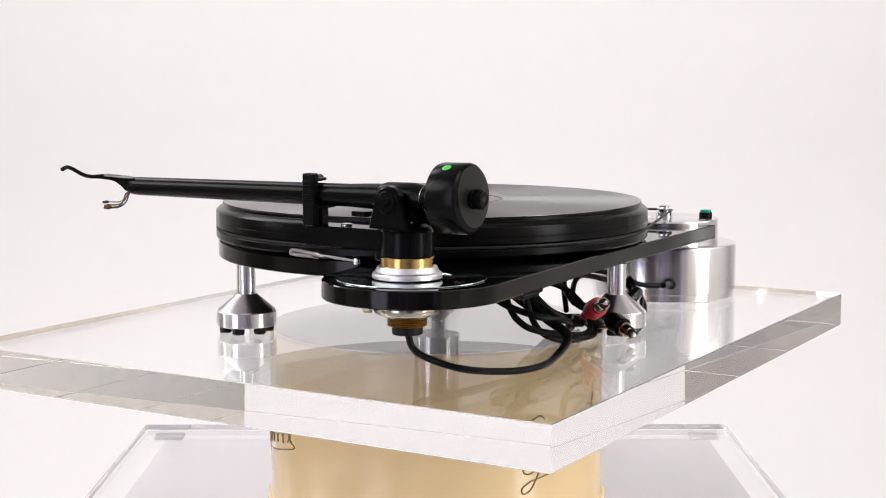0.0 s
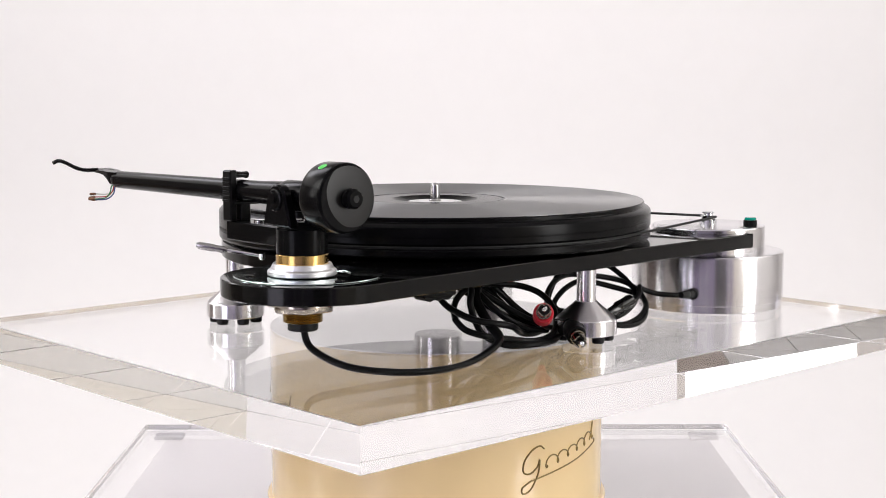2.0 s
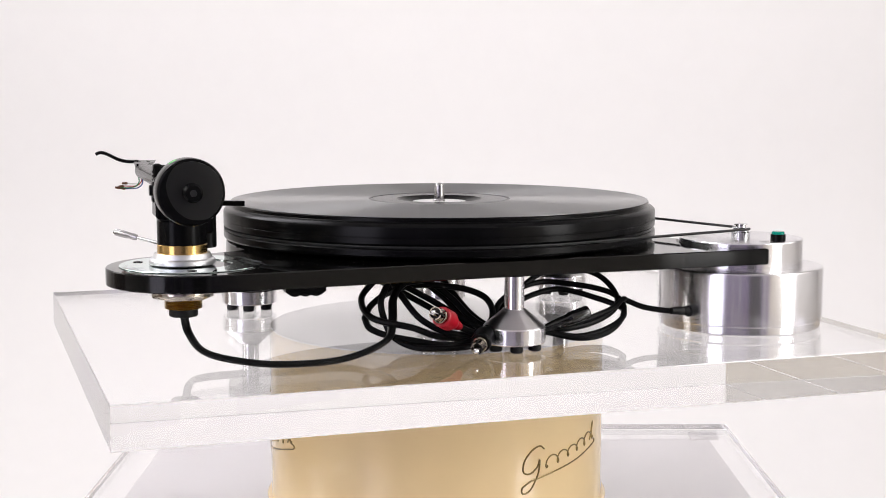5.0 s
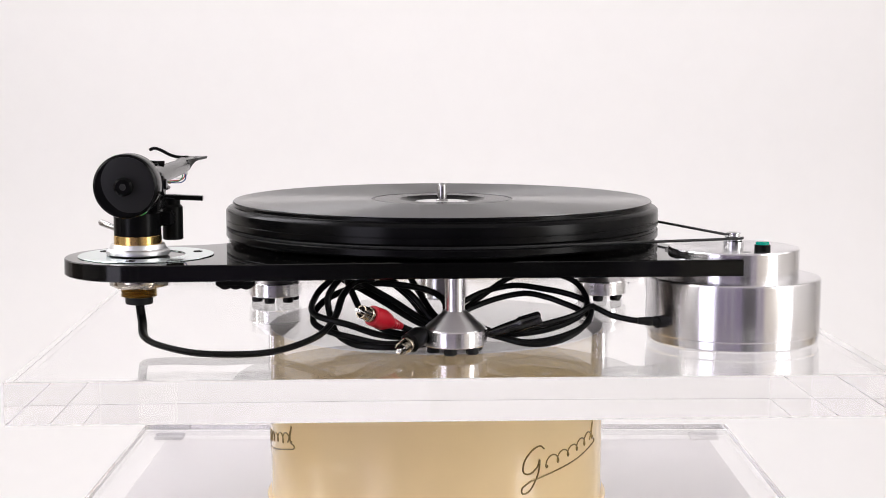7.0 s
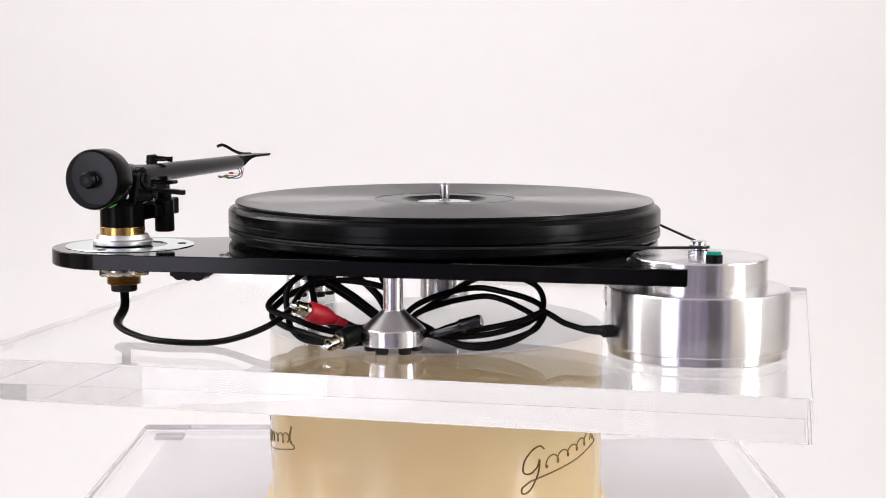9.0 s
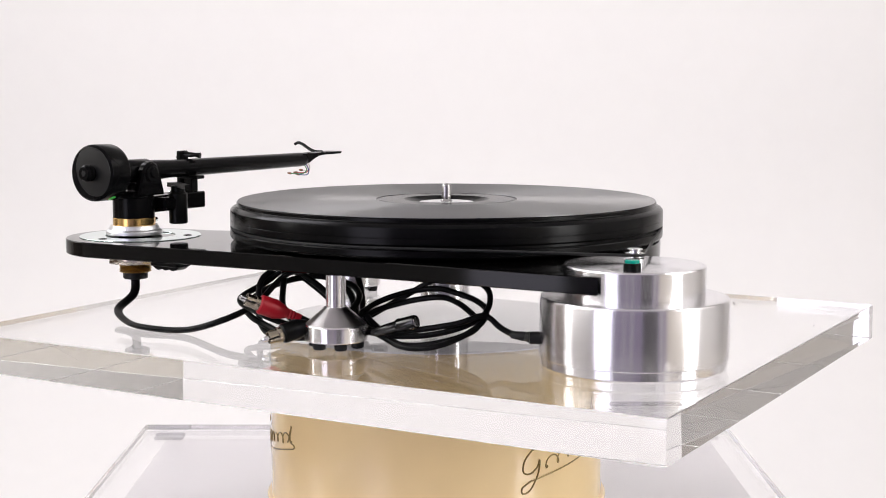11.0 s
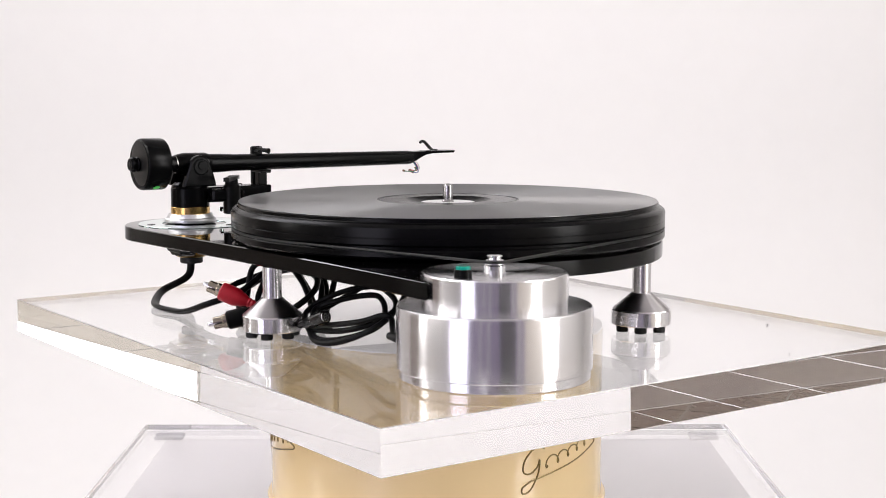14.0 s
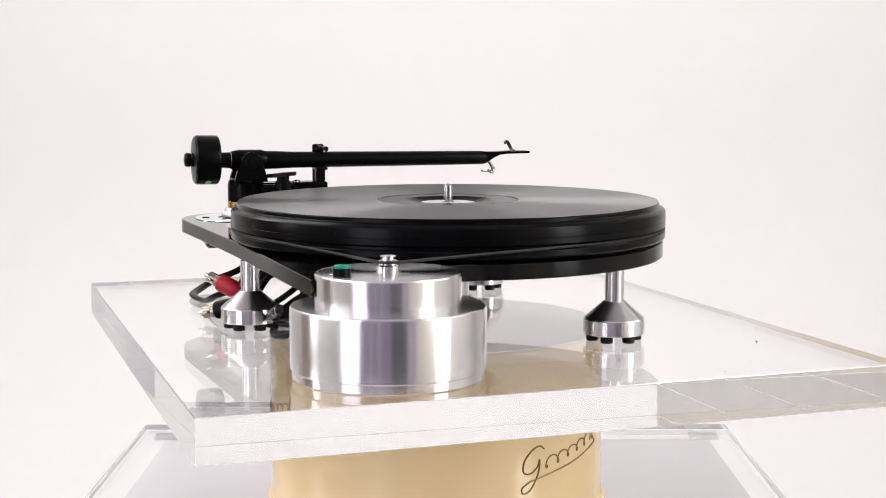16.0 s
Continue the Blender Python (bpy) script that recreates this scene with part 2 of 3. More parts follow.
def tube(points, radius, n=10, seg=10, flat=1.0, closed_path=False, smooth=True):
    """A hose along a path; radius: a number, or one for each point of the path by fraction."""
    path = spline(points, n) if smooth else [Vector(q) for q in points]
    bm = bmesh.new()
    side = None
    rings = []
    last = len(path) - 1
    for i, c in enumerate(path):
        d = (path[min(i + 1, last)] - path[max(i - 1, 0)]).normalized()
        if side is None:
            side = d.orthogonal().normalized() if abs(d.z) > 0.9 else d.cross(Vector((0, 0, 1))).normalized()
        side = (side - d * side.dot(d)).normalized()
        up = d.cross(side)
        r = radius(i / last) if callable(radius) else radius
        rings.append([bm.verts.new(c + (side * math.cos(2 * math.pi * k / seg) + up * (flat * math.sin(2 * math.pi * k / seg))) * r) for k in range(seg)])
    for a, b in zip(rings, rings[1:]):
        for k in range(seg):
            bm.faces.new((a[k], a[(k + 1) % seg], b[(k + 1) % seg], b[k]))
    bm.faces.new(rings[0])
    bm.faces.new(rings[-1])
    return bm


def merge(*bms):
    out = bms[0]
    for b in bms[1:]:
        me = bpy.data.meshes.new("tmp")
        b.to_mesh(me)
        b.free()
        out.from_mesh(me)
        bpy.data.meshes.remove(me)
    return out


def arc(cx, cy, r, a0, a1, n):
    return [(cx + r * math.cos(radians(a0 + (a1 - a0) * i / n)), cy + r * math.sin(radians(a0 + (a1 - a0) * i / n))) for i in range(n + 1)]


def haze_edges(ob):
    """The sawn and polished edges of a clear plate are a little hazier than its faces."""
    ob.data.materials.append(HAZY)
    ob.data.materials.append(WORN)
    for f in ob.data.polygons:
        up = abs(f.normal.z)
        f.material_index = 0 if up > 0.9 else 1 if up < 0.1 else 2


def setting(name, bm, mat, label, category=""):
    ob = part(name, bm, mat, None)
    return tagged(ob, label, category, kind="structure")


# ---- the studio ----
FLOOR = -1.0


def studio():
    # white sweep: floor, cove and backdrop in one sheet with thickness
    side = [(-0.9, FLOOR + 0.004), (2.2, FLOOR + 0.004)] + [(2.2 + 1.0 * math.sin(radians(a)), FLOOR + 1.004 - 1.0 * math.cos(radians(a))) for a in range(6, 91, 6)] + [(3.2, 2.38)]
    back = [(3.21, 2.38), (3.21, FLOOR), (-0.9, FLOOR)]
    bm = bmesh.new()
    ends = [[bm.verts.new((x, y, z)) for y, z in side + back] for x in (-2.1, 2.7)]
    n = len(ends[0])
    for i in range(n):
        bm.faces.new((ends[0][i], ends[0][(i + 1) % n], ends[1][(i + 1) % n], ends[1][i]))
    setting("backdrop", bm, WHITE, "seamless white studio backdrop sweep", "backdrop")
    setting("wall_left", block(-6.6, -6.5, -4.0, 4.0, FLOOR, 2.5, 0), GREY_WALL, "plain grey studio wall", "wall")
    setting("reflection_panel", block(-6.5, -6.47, -0.1, 2.9, FLOOR, 2.5, 0), BROWN_PANEL, "plain brown panel on the side wall", "wall panel")
    setting("wall_right", block(6.5, 6.6, -4.0, 4.0, FLOOR, 2.5, 0), CEIL, "plain white studio wall", "wall")
    setting("wall_rear", block(-6.5, 6.5, -4.1, -4.0, FLOOR, 2.5, 0), ROOM, "plain lilac grey studio wall", "wall")
    # unseen upright panels added along the rear wall, pale and dark, to stripe the metal's reflections
    for x0, x1, mat in ((-6.4, -3.5, GREY_WALL), (-3.4, -2.3, CEIL), (-1.25, -1.15, CEIL), (-0.62, -0.50, CEIL), (0.30, 1.55, DARK_PANEL), (1.75, 1.95, CEIL), (2.4, 6.4, CREAM_WALL)):
        setting("reflection_panel", block(x0, x1, -4.0, -3.97, FLOOR, 2.5, 0), mat, "unseen upright panel added on the rear wall to shape reflections", "wall panel")
    setting("wall_front", block(-6.5, 6.5, 4.0, 4.1, FLOOR, 2.5, 0), CEIL, "plain white studio wall", "wall")
    setting("ceiling", block(-6.6, 6.6, -4.1, 4.1, 2.5, 2.6, 0), CEIL, "plain white ceiling", "ceiling")
    setting("floor", block(-6.6, 6.6, -4.1, 4.1, FLOOR - 0.1, FLOOR - 0.006, 0), GROUT, "studio floor of brown, grey and cream tiles with pale joints", "floor")
    # floor tiles, 0.33 m squares beside the sweep: brown on one side, cream on the other; the cream partly paints in
    # glare
    step = 0.333
    brown, cream, grey = bmesh.new(), bmesh.new(), bmesh.new()
    for i in range(-19, 19):
        for j in range(-12, 12):
            x, y = i * step, j * step
            if -2.2 < x + step / 2 < 2.8 and y > -1.1:
                continue
            bm = cream if x > 1.8 or y > 2.1 or (x > -1 and y > -1.0) else brown if y > -0.4 else grey
            g = 0.005 if bm is brown else 0.0006 if bm is cream else 0.0025
            vs = [bm.verts.new((x + u, y + v, FLOOR + w)) for w in (-0.006, 0) for u, v in ((g, g), (step - g, g), (step - g, step - g), (g, step - g))]
            for q in ((4, 5, 6, 7), (0, 1, 5, 4), (1, 2, 6, 5), (2, 3, 7, 6), (3, 0, 4, 7)):
                bm.faces.new([vs[k] for k in q])
    tagged(part("brown_floor_tiles", brown, TILE, None), "dark brown square floor tiles with pale joints", "floor tiles", kind="stuff")
    tagged(part("grey_floor_tiles", grey, GREY_TILE, None), "mottled grey square floor tiles with pale joints", "floor tiles", kind="stuff")
    tagged(part("cream_floor_tiles", cream, CREAM_TILE, None), "cream square floor tiles, partly painted floor glare, with pale joints", "floor tiles", kind="stuff")


# ---- the stand: pedestal, clear base plate, cream drum ----
DX = -0.0009
DRUM_R = 0.1175


def stand():
    ped = thing("pedestal", (0, -0.02, FLOOR), "pale lilac grey laminate pedestal under a clear plate", "pedestal", False)
    part("column", block(-0.235, 0.235, -0.252, 0.212, FLOOR + 0.004, -0.1585, 0.002), PEDESTAL, ped)
    base = part("base_plate", block(-0.2565, 0.2530, -0.272, 0.230, -0.1555, -0.1305, 0.0015), PLATE_CLEAR, None)
    haze_edges(base)
    tagged(base, "clear acrylic base plate with polished edges under the cream drum", "base plate")
    base.visible_shadow = False
    pads = thing("rubber_pads", (0, 0, -0.1585), "grey and pale rubber pads under the clear base plate", "pad", False)
    for x, y in ((-0.232, 0.214), (0.23, 0.214), (-0.232, -0.25), (0.23, -0.25)):
        part("pad", block(x - 0.012, x + 0.012, y - 0.008, y + 0.008, -0.1585, -0.1557, 0.0004), PAD_GREY if x < 0 < y else PAD_CLEAR, pads)

    drum = thing("display_drum", (DX, 0, -0.1303), "cream enamelled round display drum with bronze swash marks", "display stand", False)
    c = (DX, 0)
    part("body", lathe([(0, -0.1194), (DRUM_R, -0.1194), (DRUM_R, -0.0245), (DRUM_R - 0.0012, -0.0232), (0, -0.0232)], c, 128), CREAM, drum)
    part("top_disc", lathe([(0, -0.0230), (0.1170, -0.0230), (0.1170, -0.0224), (0, -0.0224)], c, 128), DRUM_TOP, drum, "white rotating top disc")
    part("flange", lathe([(0, -0.1303), (0.1205, -0.1303), (0.1205, -0.1208), (0.1195, -0.1196), (0, -0.1196)], c, 128), CREAM, drum)
    for centre in (45.8, -74.0):
        part("swash_mark", swash(centre), BRONZE, drum, "bronze painted swash mark")


def swash(centre):
    """A rising hand-drawn mark on the drum: a hooked bow, a row of small waves and a tail beneath. Degrees round the drum, metres in height."""
    mid = -0.0785
    wave = []
    for i in range(0, 97):
        u = i / 96
        p = 2 * math.pi * 5 * u - 1.2
        wave.append((-9.0 + 25.0 * u - 1.35 * math.sin(p), mid - 0.0002 + 0.0092 * u - (0.0032 + 0.0004 * math.sin(9 * u)) * math.cos(p)))
    hook = [(-9.2, mid + 0.0098), (-11.0, mid + 0.0122), (-14.2, mid + 0.0098), (-17.0, mid + 0.0030), (-17.2, mid - 0.0036), (-14.8, mid - 0.0052), (-12.0, mid - 0.0015), (-11.0, mid + 0.0030),
            (-11.6, mid - 0.0060), (-14.6, mid - 0.0160), (-17.4, mid - 0.0178), (-17.6, mid - 0.0140), (-14.5, mid - 0.0102)]
    tail = [(-14.5, mid - 0.0102), (-6.0, mid - 0.0072), (6.0, mid - 0.0032), (16.0, mid + 0.0012), (19.6, mid + 0.0030), (20.0, mid + 0.0052), (18.0, mid + 0.0062)]
    rise = [(15.8, mid + 0.0060), (16.6, mid + 0.0090), (18.4, mid + 0.0180), (17.4, mid + 0.0110), (17.8, mid + 0.0068), (18.8, mid + 0.0078)]
    out = []
    for line, n, r in ((wave, 1, 0.0005), (hook, 8, 0.0006), (tail, 8, 0.00052), (rise, 4, 0.0006)):
        flat = spline([(a, z, 0) for a, z in line], n)
        pts = [(DX + (DRUM_R + 0.0001) * math.sin(radians(centre + p.x)), -(DRUM_R + 0.0001) * math.cos(radians(centre + p.x)), p.y) for p in flat]
        out.append(tube(pts, r, seg=6, smooth=False))
    return merge(*out)


# ---- the turning slab ----
A = Vector((-0.2410, -0.2260))
EDGE = Vector((0.9991, 0.0430))
SIDE = Vector((-0.0430, 0.9991))
LONG, DEEP, THICK = 0.5060, 0.420, 0.0250


def slab():
    pts = [A, A + EDGE * LONG, A + EDGE * LONG + SIDE * DEEP, A + SIDE * DEEP]
    bm = prism([(p.x, p.y) for p in pts], TOP - THICK, TOP, 0.0003)
    ob = part("acrylic_slab", bm, CLEAR, None)
    haze_edges(ob)
    tagged(ob, "thick clear acrylic display slab with polished edges", "display slab")
    MOVERS.append((ob, Vector((0, 0, 0))))
    specks = thing("dust_specks", (0.1, 0.1, TOP), "a few dark dust specks on the clear slab", "dust")
    for x, y, s in ((0.157, 0.166, 0.0007), (0.069, 0.061, 0.0004), (0.239, 0.101, 0.0005), (0.02, 0.17, 0.0004), (-0.16, 0.02, 0.0004), (0.22, -0.02, 0.0004)):
        part("speck", block(x - s, x + s, y - s * 0.6, y + s * 0.6, REST, REST + s, 0.0001, None), DIRT, specks)


# ---- the record player ----
P = (0.0031, 0.0066)      # the platter's axis
M = (0.1912, -0.0856)     # the motor's axis
B = (-0.1894, -0.1050)    # the arm's axis
Z0, Z1 = 0.0492, 0.0595   # the plinth's lower and upper face


def plinth_outline():
    pod = (-0.1824, -0.1052)
    out = arc(*pod, 0.0523, 95, 276, 40)                       # round the arm's end
    out += [(-0.100, -0.1497), (-0.020, -0.1420), (0.085, -0.1352), (0.1888, -0.1292)]
    out += arc(*M, 0.0436, 267, 138, 24)                       # the bite round the motor
    out += [(0.152, -0.030)]
    out += arc(*P, 0.1498, -8, 196, 90)                        # round the platter
    out += [(-0.1475, -0.0410), (-0.1535, -0.0445), (-0.163, -0.0490)]
    return out


def foot(parent, c):
    f = part("foot", lathe([(0, 0.0080), (0.0192, 0.0080), (0.0198, 0.0086), (0.0198, 0.0176), (0.0192, 0.0184), (0, 0.0184)], c), ALU, parent, "turned aluminium foot collar")
    part("cone", lathe([(0.0190, 0.0184), (0.0185, 0.0190), (0.0082, 0.0278), (0.0072, 0.0290), (0, 0.0290)], c), ALU_CONE, f, "darker turned aluminium cone")
    part("column", lathe([(0, 0.0288), (0.0062, 0.0288), (0.0062, Z0), (0, Z0)], c, 40), ALU, f)
    for k in range(6):
        a = radians(60 * k + 18)
        q = (c[0] + 0.0140 * math.cos(a), c[1] + 0.0140 * math.sin(a))
        part("bolt", lathe([(0, REST), (0.0034, REST), (0.0040, REST + 0.0007), (0.0040, 0.0082), (0, 0.0082)], q, 20), RUBBER, f, "black bolt head")


def player():
    t = thing("record_player", (*P, TOP), "black belt-drive record player on three aluminium feet", "record player")
    pl = part("plinth", prism(plinth_outline(), Z0, Z1, 0.0006), GLOSSY, t, "gloss black acrylic plinth with satin sawn edge")
    pl.data.materials.append(SAWN)
    for f in pl.data.polygons:
        f.material_index = int(abs(f.normal.z) < 0.3)
    for c in ((0.0105, -0.1350), (0.1240, 0.0815), (-0.1227, 0.0711)):
        foot(t, c)
    part("bearing_housing", lathe([(0, 0.0165), (0.0165, 0.0165), (0.0172, 0.0172), (0.0172, Z0), (0, Z0)], (0.0037, 0.004), 56), ALU, t, "aluminium bearing housing under the plinth")
    # platter
    prof = [(0, 0.0612), (0.1490, 0.0612), (0.1506, 0.0620), (0.1512, 0.0630), (0.1512, 0.0666), (0.1507, 0.0673), (0.1499, 0.0677), (0.1498, 0.0692), (0.1506, 0.0697), (0.1512, 0.0704),
            (0.1512, 0.0739), (0.1510, 0.0741), (0.1510, 0.0744), (0.1512, 0.0746), (0.1512, 0.0797), (0.1509, 0.0807), (0.1498, 0.0819), (0.1478, 0.0828), (0.1469, 0.0833),
            (0.1466, 0.0838), (0.1466, 0.0856), (0.1461, 0.0863), (0.0495, 0.0863), (0.0492, 0.0860), (0.0482, 0.0860), (0.0478, 0.0863), (0.0305, 0.0863), (0.0288, 0.0853), (0.0222, 0.0826), (0.0205, 0.0824), (0, 0.0824)]
    pl = part("platter", lathe(prof, P, 192), ACETAL, t, "matt black turned platter with grooved rim")
    part("playing_surface", ring([(0.0498, 0.0862), (0.1461, 0.0862), (0.1460, 0.0865), (0.0500, 0.0865)], P, 192), ACETAL_TOP, pl, "finely turned black top, its colour lifted for a grey sheen")
    part("hub_disc", lathe([(0, 0.0824), (0.0192, 0.0824), (0.0192, 0.0840), (0.0187, 0.0844), (0, 0.0844)], P, 64), PALE, pl, "pale round hub disc")
    part("spindle", lathe([(0, 0.0843), (0.0042, 0.0843), (0.0042, 0.0852), (0.0035, 0.0860), (0.0035, 0.0948), (0.0030, 0.0962), (0.0020, 0.0971), (0, 0.0975)], P, 32), SATIN_STEEL, pl, "polished steel spindle")
    part("sub_bearing", lathe([(0, Z1), (0.052, Z1), (0.052, 0.0613), (0, 0.0613)], P, 64), PLASTIC, t)
    # rocker switch under the front edge
    s = part("rocker_switch", block(-0.1345, -0.1105, -0.1475, -0.1335, 0.0460, Z0, 0.0006), PLASTIC, t, "black rocker switch under the plinth")
    wavy = [(-0.1345, 0.0462), (-0.1320, 0.0446)] + [(-0.1320 + 0.019 * i / 24, 0.0444 - 0.0010 * abs(math.sin(math.pi * 3 * i / 24))) for i in range(25)] + [(-0.1105, 0.0462)]
    rocker = prism(wavy, 0.1350, 0.1460, 0.0004)
    bmesh.ops.transform(rocker, matrix=Matrix(((1, 0, 0, 0), (0, 0, -1, 0), (0, 1, 0, 0), (0, 0, 0, 1))), verts=rocker.verts)
    part("rocker", rocker, PLASTIC, s)
    arm(t)


def arm(t):
    x, y = B
    plate = part("arm_plate", ring([(0.0245, Z1), (0.0422, Z1), (0.0424, Z1 + 0.0003), (0.0422, Z1 + 0.0006), (0.0247, Z1 + 0.0006), (0.0245, Z1 + 0.0004)], (-0.1844, -0.1041), 96), MIRROR, t, "mirror polished round arm plate")
    for a in (28, 152, 265):
        q = (-0.1844 + 0.034 * math.cos(radians(a)), -0.1041 + 0.034 * math.sin(radians(a)))
        part("screw", lathe([(0, Z1 + 0.0006), (0.0030, Z1 + 0.0006), (0.0029, Z1 + 0.0009), (0.0016, Z1 + 0.0009), (0.0014, Z1 + 0.0007), (0, Z1 + 0.0007)], q, 20), SATIN, plate, "black countersunk screw")
    # arm, parts of the player with their pieces
    a = part("arm_base", lathe([(0, 0.0725), (0.0144, 0.0725), (0.0147, 0.0730), (0.0147, 0.0866), (0.0142, 0.0872), (0, 0.0872)], B, 64), SATIN, t, "satin black arm base")
    part("brass_collar", lathe([(0, 0.0672), (0.0149, 0.0672), (0.0149, 0.0723), (0.0147, 0.0725), (0, 0.0725)], B, 64), BRASS, a, "brass collar")
    part("stem", lathe([(0, Z1), (0.0125, Z1), (0.0125, 0.0606), (0, 0.0606)], B, 40), SATIN, a)
    part("mounting_ring", lathe([(0, 0.0604), (0.0192, 0.0604), (0.0197, 0.0610), (0.0197, 0.0628), (0.0192, 0.0636), (0.0178, 0.0644), (0.0174, 0.0656), (0.0166, 0.0672), (0, 0.0672)], B, 72), FROSTED, a, "aluminium mounting ring")
    part("locknut", lathe([(0, 0.0396), (0.0172, 0.0396), (0.0186, 0.0404), (0.0186, 0.0455), (0.0176, 0.0463), (0, 0.0463)], B, 6), NICKEL, a, "nickel hexagonal locknut")
    part("washer", lathe([(0, 0.0463), (0.0208, 0.0463), (0.0208, Z0 - 0.0002), (0, Z0 - 0.0002)], B, 48), ALU, a, "broad aluminium washer")
    thread = [(0, 0.0334)]
    for k in range(6):
        z = 0.0334 + 0.00105 * k
        thread += [(0.0104, z), (0.0114, z + 0.0005)]
    part("threaded_sleeve", lathe(thread + [(0.0106, 0.0398), (0, 0.0398)], B, 48), OLD_BRASS, a, "dull brass threaded sleeve")
    part("cable_gland", lathe([(0, 0.0286), (0.0080, 0.0286), (0.0087, 0.0292), (0.0087, 0.0336), (0, 0.0336)], B, 32), RUBBER, a)
    part("grub_screw", rod((x - 0.004, y + 0.0150, 0.0425), (x - 0.006, y + 0.0255, 0.0415), [(0, 0.0014), (0.6, 0.0014), (0.6, 0.0026), (1, 0.0024)], 16), NICKEL, a)
    # bracket that carries the rest and the lift
    part("bracket", merge(block(-0.1985, -0.1795, -0.1000, -0.0400, 0.0755, 0.0872, 0.0008), block(-0.1860, -0.1690, -0.0950, -0.0680, 0.0770, 0.0862, 0.0015)), SATIN, a, "satin black arm bracket")
    lift = part("cue_lift", lathe([(0, 0.0668), (0.0060, 0.0668), (0.0066, 0.0674), (0.0066, 0.0880), (0.0056, 0.0892), (0.0050, 0.0896), (0.0050, 0.0938), (0, 0.0938)], (-0.1720, -0.0780), 36), PLASTIC, t, "black arm lift cylinder")
    wing = bmesh.new()
    n = 14
    rows = []
    for i in range(n + 1):
        u = i / n
        px, py = -0.1865 + 0.0365 * u, -0.0690 - 0.0180 * u - 0.0055 * u * u
        w = 0.0046 - 0.0022 * u
        rows.append([wing.verts.new((px, py + s * w, 0.0924 + 0.0008 * u + h)) for s, h in ((-1, 0), (1, 0), (1, 0.0030), (-1, 0.0030))])
    for p, q in zip(rows, rows[1:]):
        for k in range(4):
            wing.faces.new((p[k], p[(k + 1) % 4], q[(k + 1) % 4], q[k]))
    wing.faces.new(rows[0])
    wing.faces.new(rows[-1])
    part("lift_platform", wing, PLASTIC, lift, "curved black lift platform")
    lever = part("cue_lever", rod((-0.1960, -0.0765, 0.0686), (-0.2125, -0.0622, 0.0722), [(0, 0.0010), (1, 0.0012)], 16), CHROME, t, "chrome arm lift lever")
    part("lever_grip", rod((-0.2120, -0.0626, 0.0721), (-0.2256, -0.0508, 0.0752), [(0, 0.0012), (0.15, 0.0021), (0.35, 0.0019), (0.5, 0.0022), (0.9, 0.0022), (1, 0.0014)], 18), SATIN_STEEL, lever)
    part("lever_ball", lathe([(0, -0.0022), (0.0016, -0.0016), (0.0022, 0), (0.0016, 0.0016), (0, 0.0022)], seg=16, axis=Matrix.Translation((-0.1970, -0.0756, 0.0684))), CHROME, lever)
    # rest clip round the tube
    rest = part("arm_rest", merge(block(-0.1935, -0.1860, -0.0480, -0.0405, 0.0868, 0.0990, 0.0008), block(-0.1990, -0.1800, -0.0490, -0.0395, 0.0965, 0.0990, 0.0008),
                                  block(-0.2005, -0.1958, -0.0485, -0.0395, 0.0868, 0.1168, 0.0008), block(-0.1995, -0.1870, -0.0475, -0.0410, 0.1125, 0.1142, 0.0006),
                                  block(-0.1995, -0.1955, -0.0480, -0.0405, 0.1140, 0.1170, 0.0006)), PLASTIC, t, "black plastic arm rest clip")
    part("clip_catch", rod((-0.1960, -0.0443, 0.1150), (-0.1840, -0.0400, 0.1135), [(0, 0.0014), (0.7, 0.0016), (1, 0.0022)], 14), PLASTIC, rest)
    # yoke and bearing
    def cheek(x0, x1):
        """A rounded cheek plate of the yoke, broad at its foot."""
        side = [(-0.0112, 0.0885), (-0.0108, 0.0912)] + [(0.0025 + dy, 0.1035 + dz) for dy, dz in arc(0, 0, 0.0088, 172, 8, 18)] + [(0.0150, 0.0912), (0.0152, 0.0885)]
        bm = prism(side, x0, x1, 0.0012)
        bmesh.ops.transform(bm, matrix=Matrix(((0, 0, 1, x), (1, 0, 0, y), (0, 1, 0, 0), (0, 0, 0, 1))), verts=bm.verts)
        return bm
    yoke = part("bearing_yoke", merge(lathe([(0, 0.0872), (0.0140, 0.0872), (0.0142, 0.0878), (0.0136, 0.0895), (0.0112, 0.0912), (0, 0.0918)], B, 48),
                                      cheek(-0.0160, -0.0098), cheek(0.0098, 0.0160)), SATIN, t, "satin black bearing yoke")
    for sx in (-1, 1):
        part("pivot_boss", rod((x + sx * 0.0158, y + 0.0025, 0.1035), (x + sx * 0.0172, y + 0.0025, 0.1035), [(0, 0.0062), (0.6, 0.0062), (1, 0.0054)], 32), SATIN, yoke)
    part("pivot_screw", rod((x - 0.0185, y + 0.003, 0.1045), (x + 0.0185, y + 0.003, 0.1045), [(0, 0.0030), (0.08, 0.0042), (0.92, 0.0042), (1, 0.0030)], 24), SATIN, yoke)
    part("bearing_block", rod((x + 0.0003, y - 0.012, 0.1052), (x, y + 0.018, 0.1050), [(0, 0.0072), (0.2, 0.0085), (0.8, 0.0085), (1, 0.0068)], 32), SATIN, yoke)
    part("steel_band", rod((x + 0.0002, y - 0.0126, 0.1052), (x + 0.0002, y - 0.0118, 0.1052), [(0, 0.0069), (1, 0.0069)], 32), SATIN_STEEL, yoke)
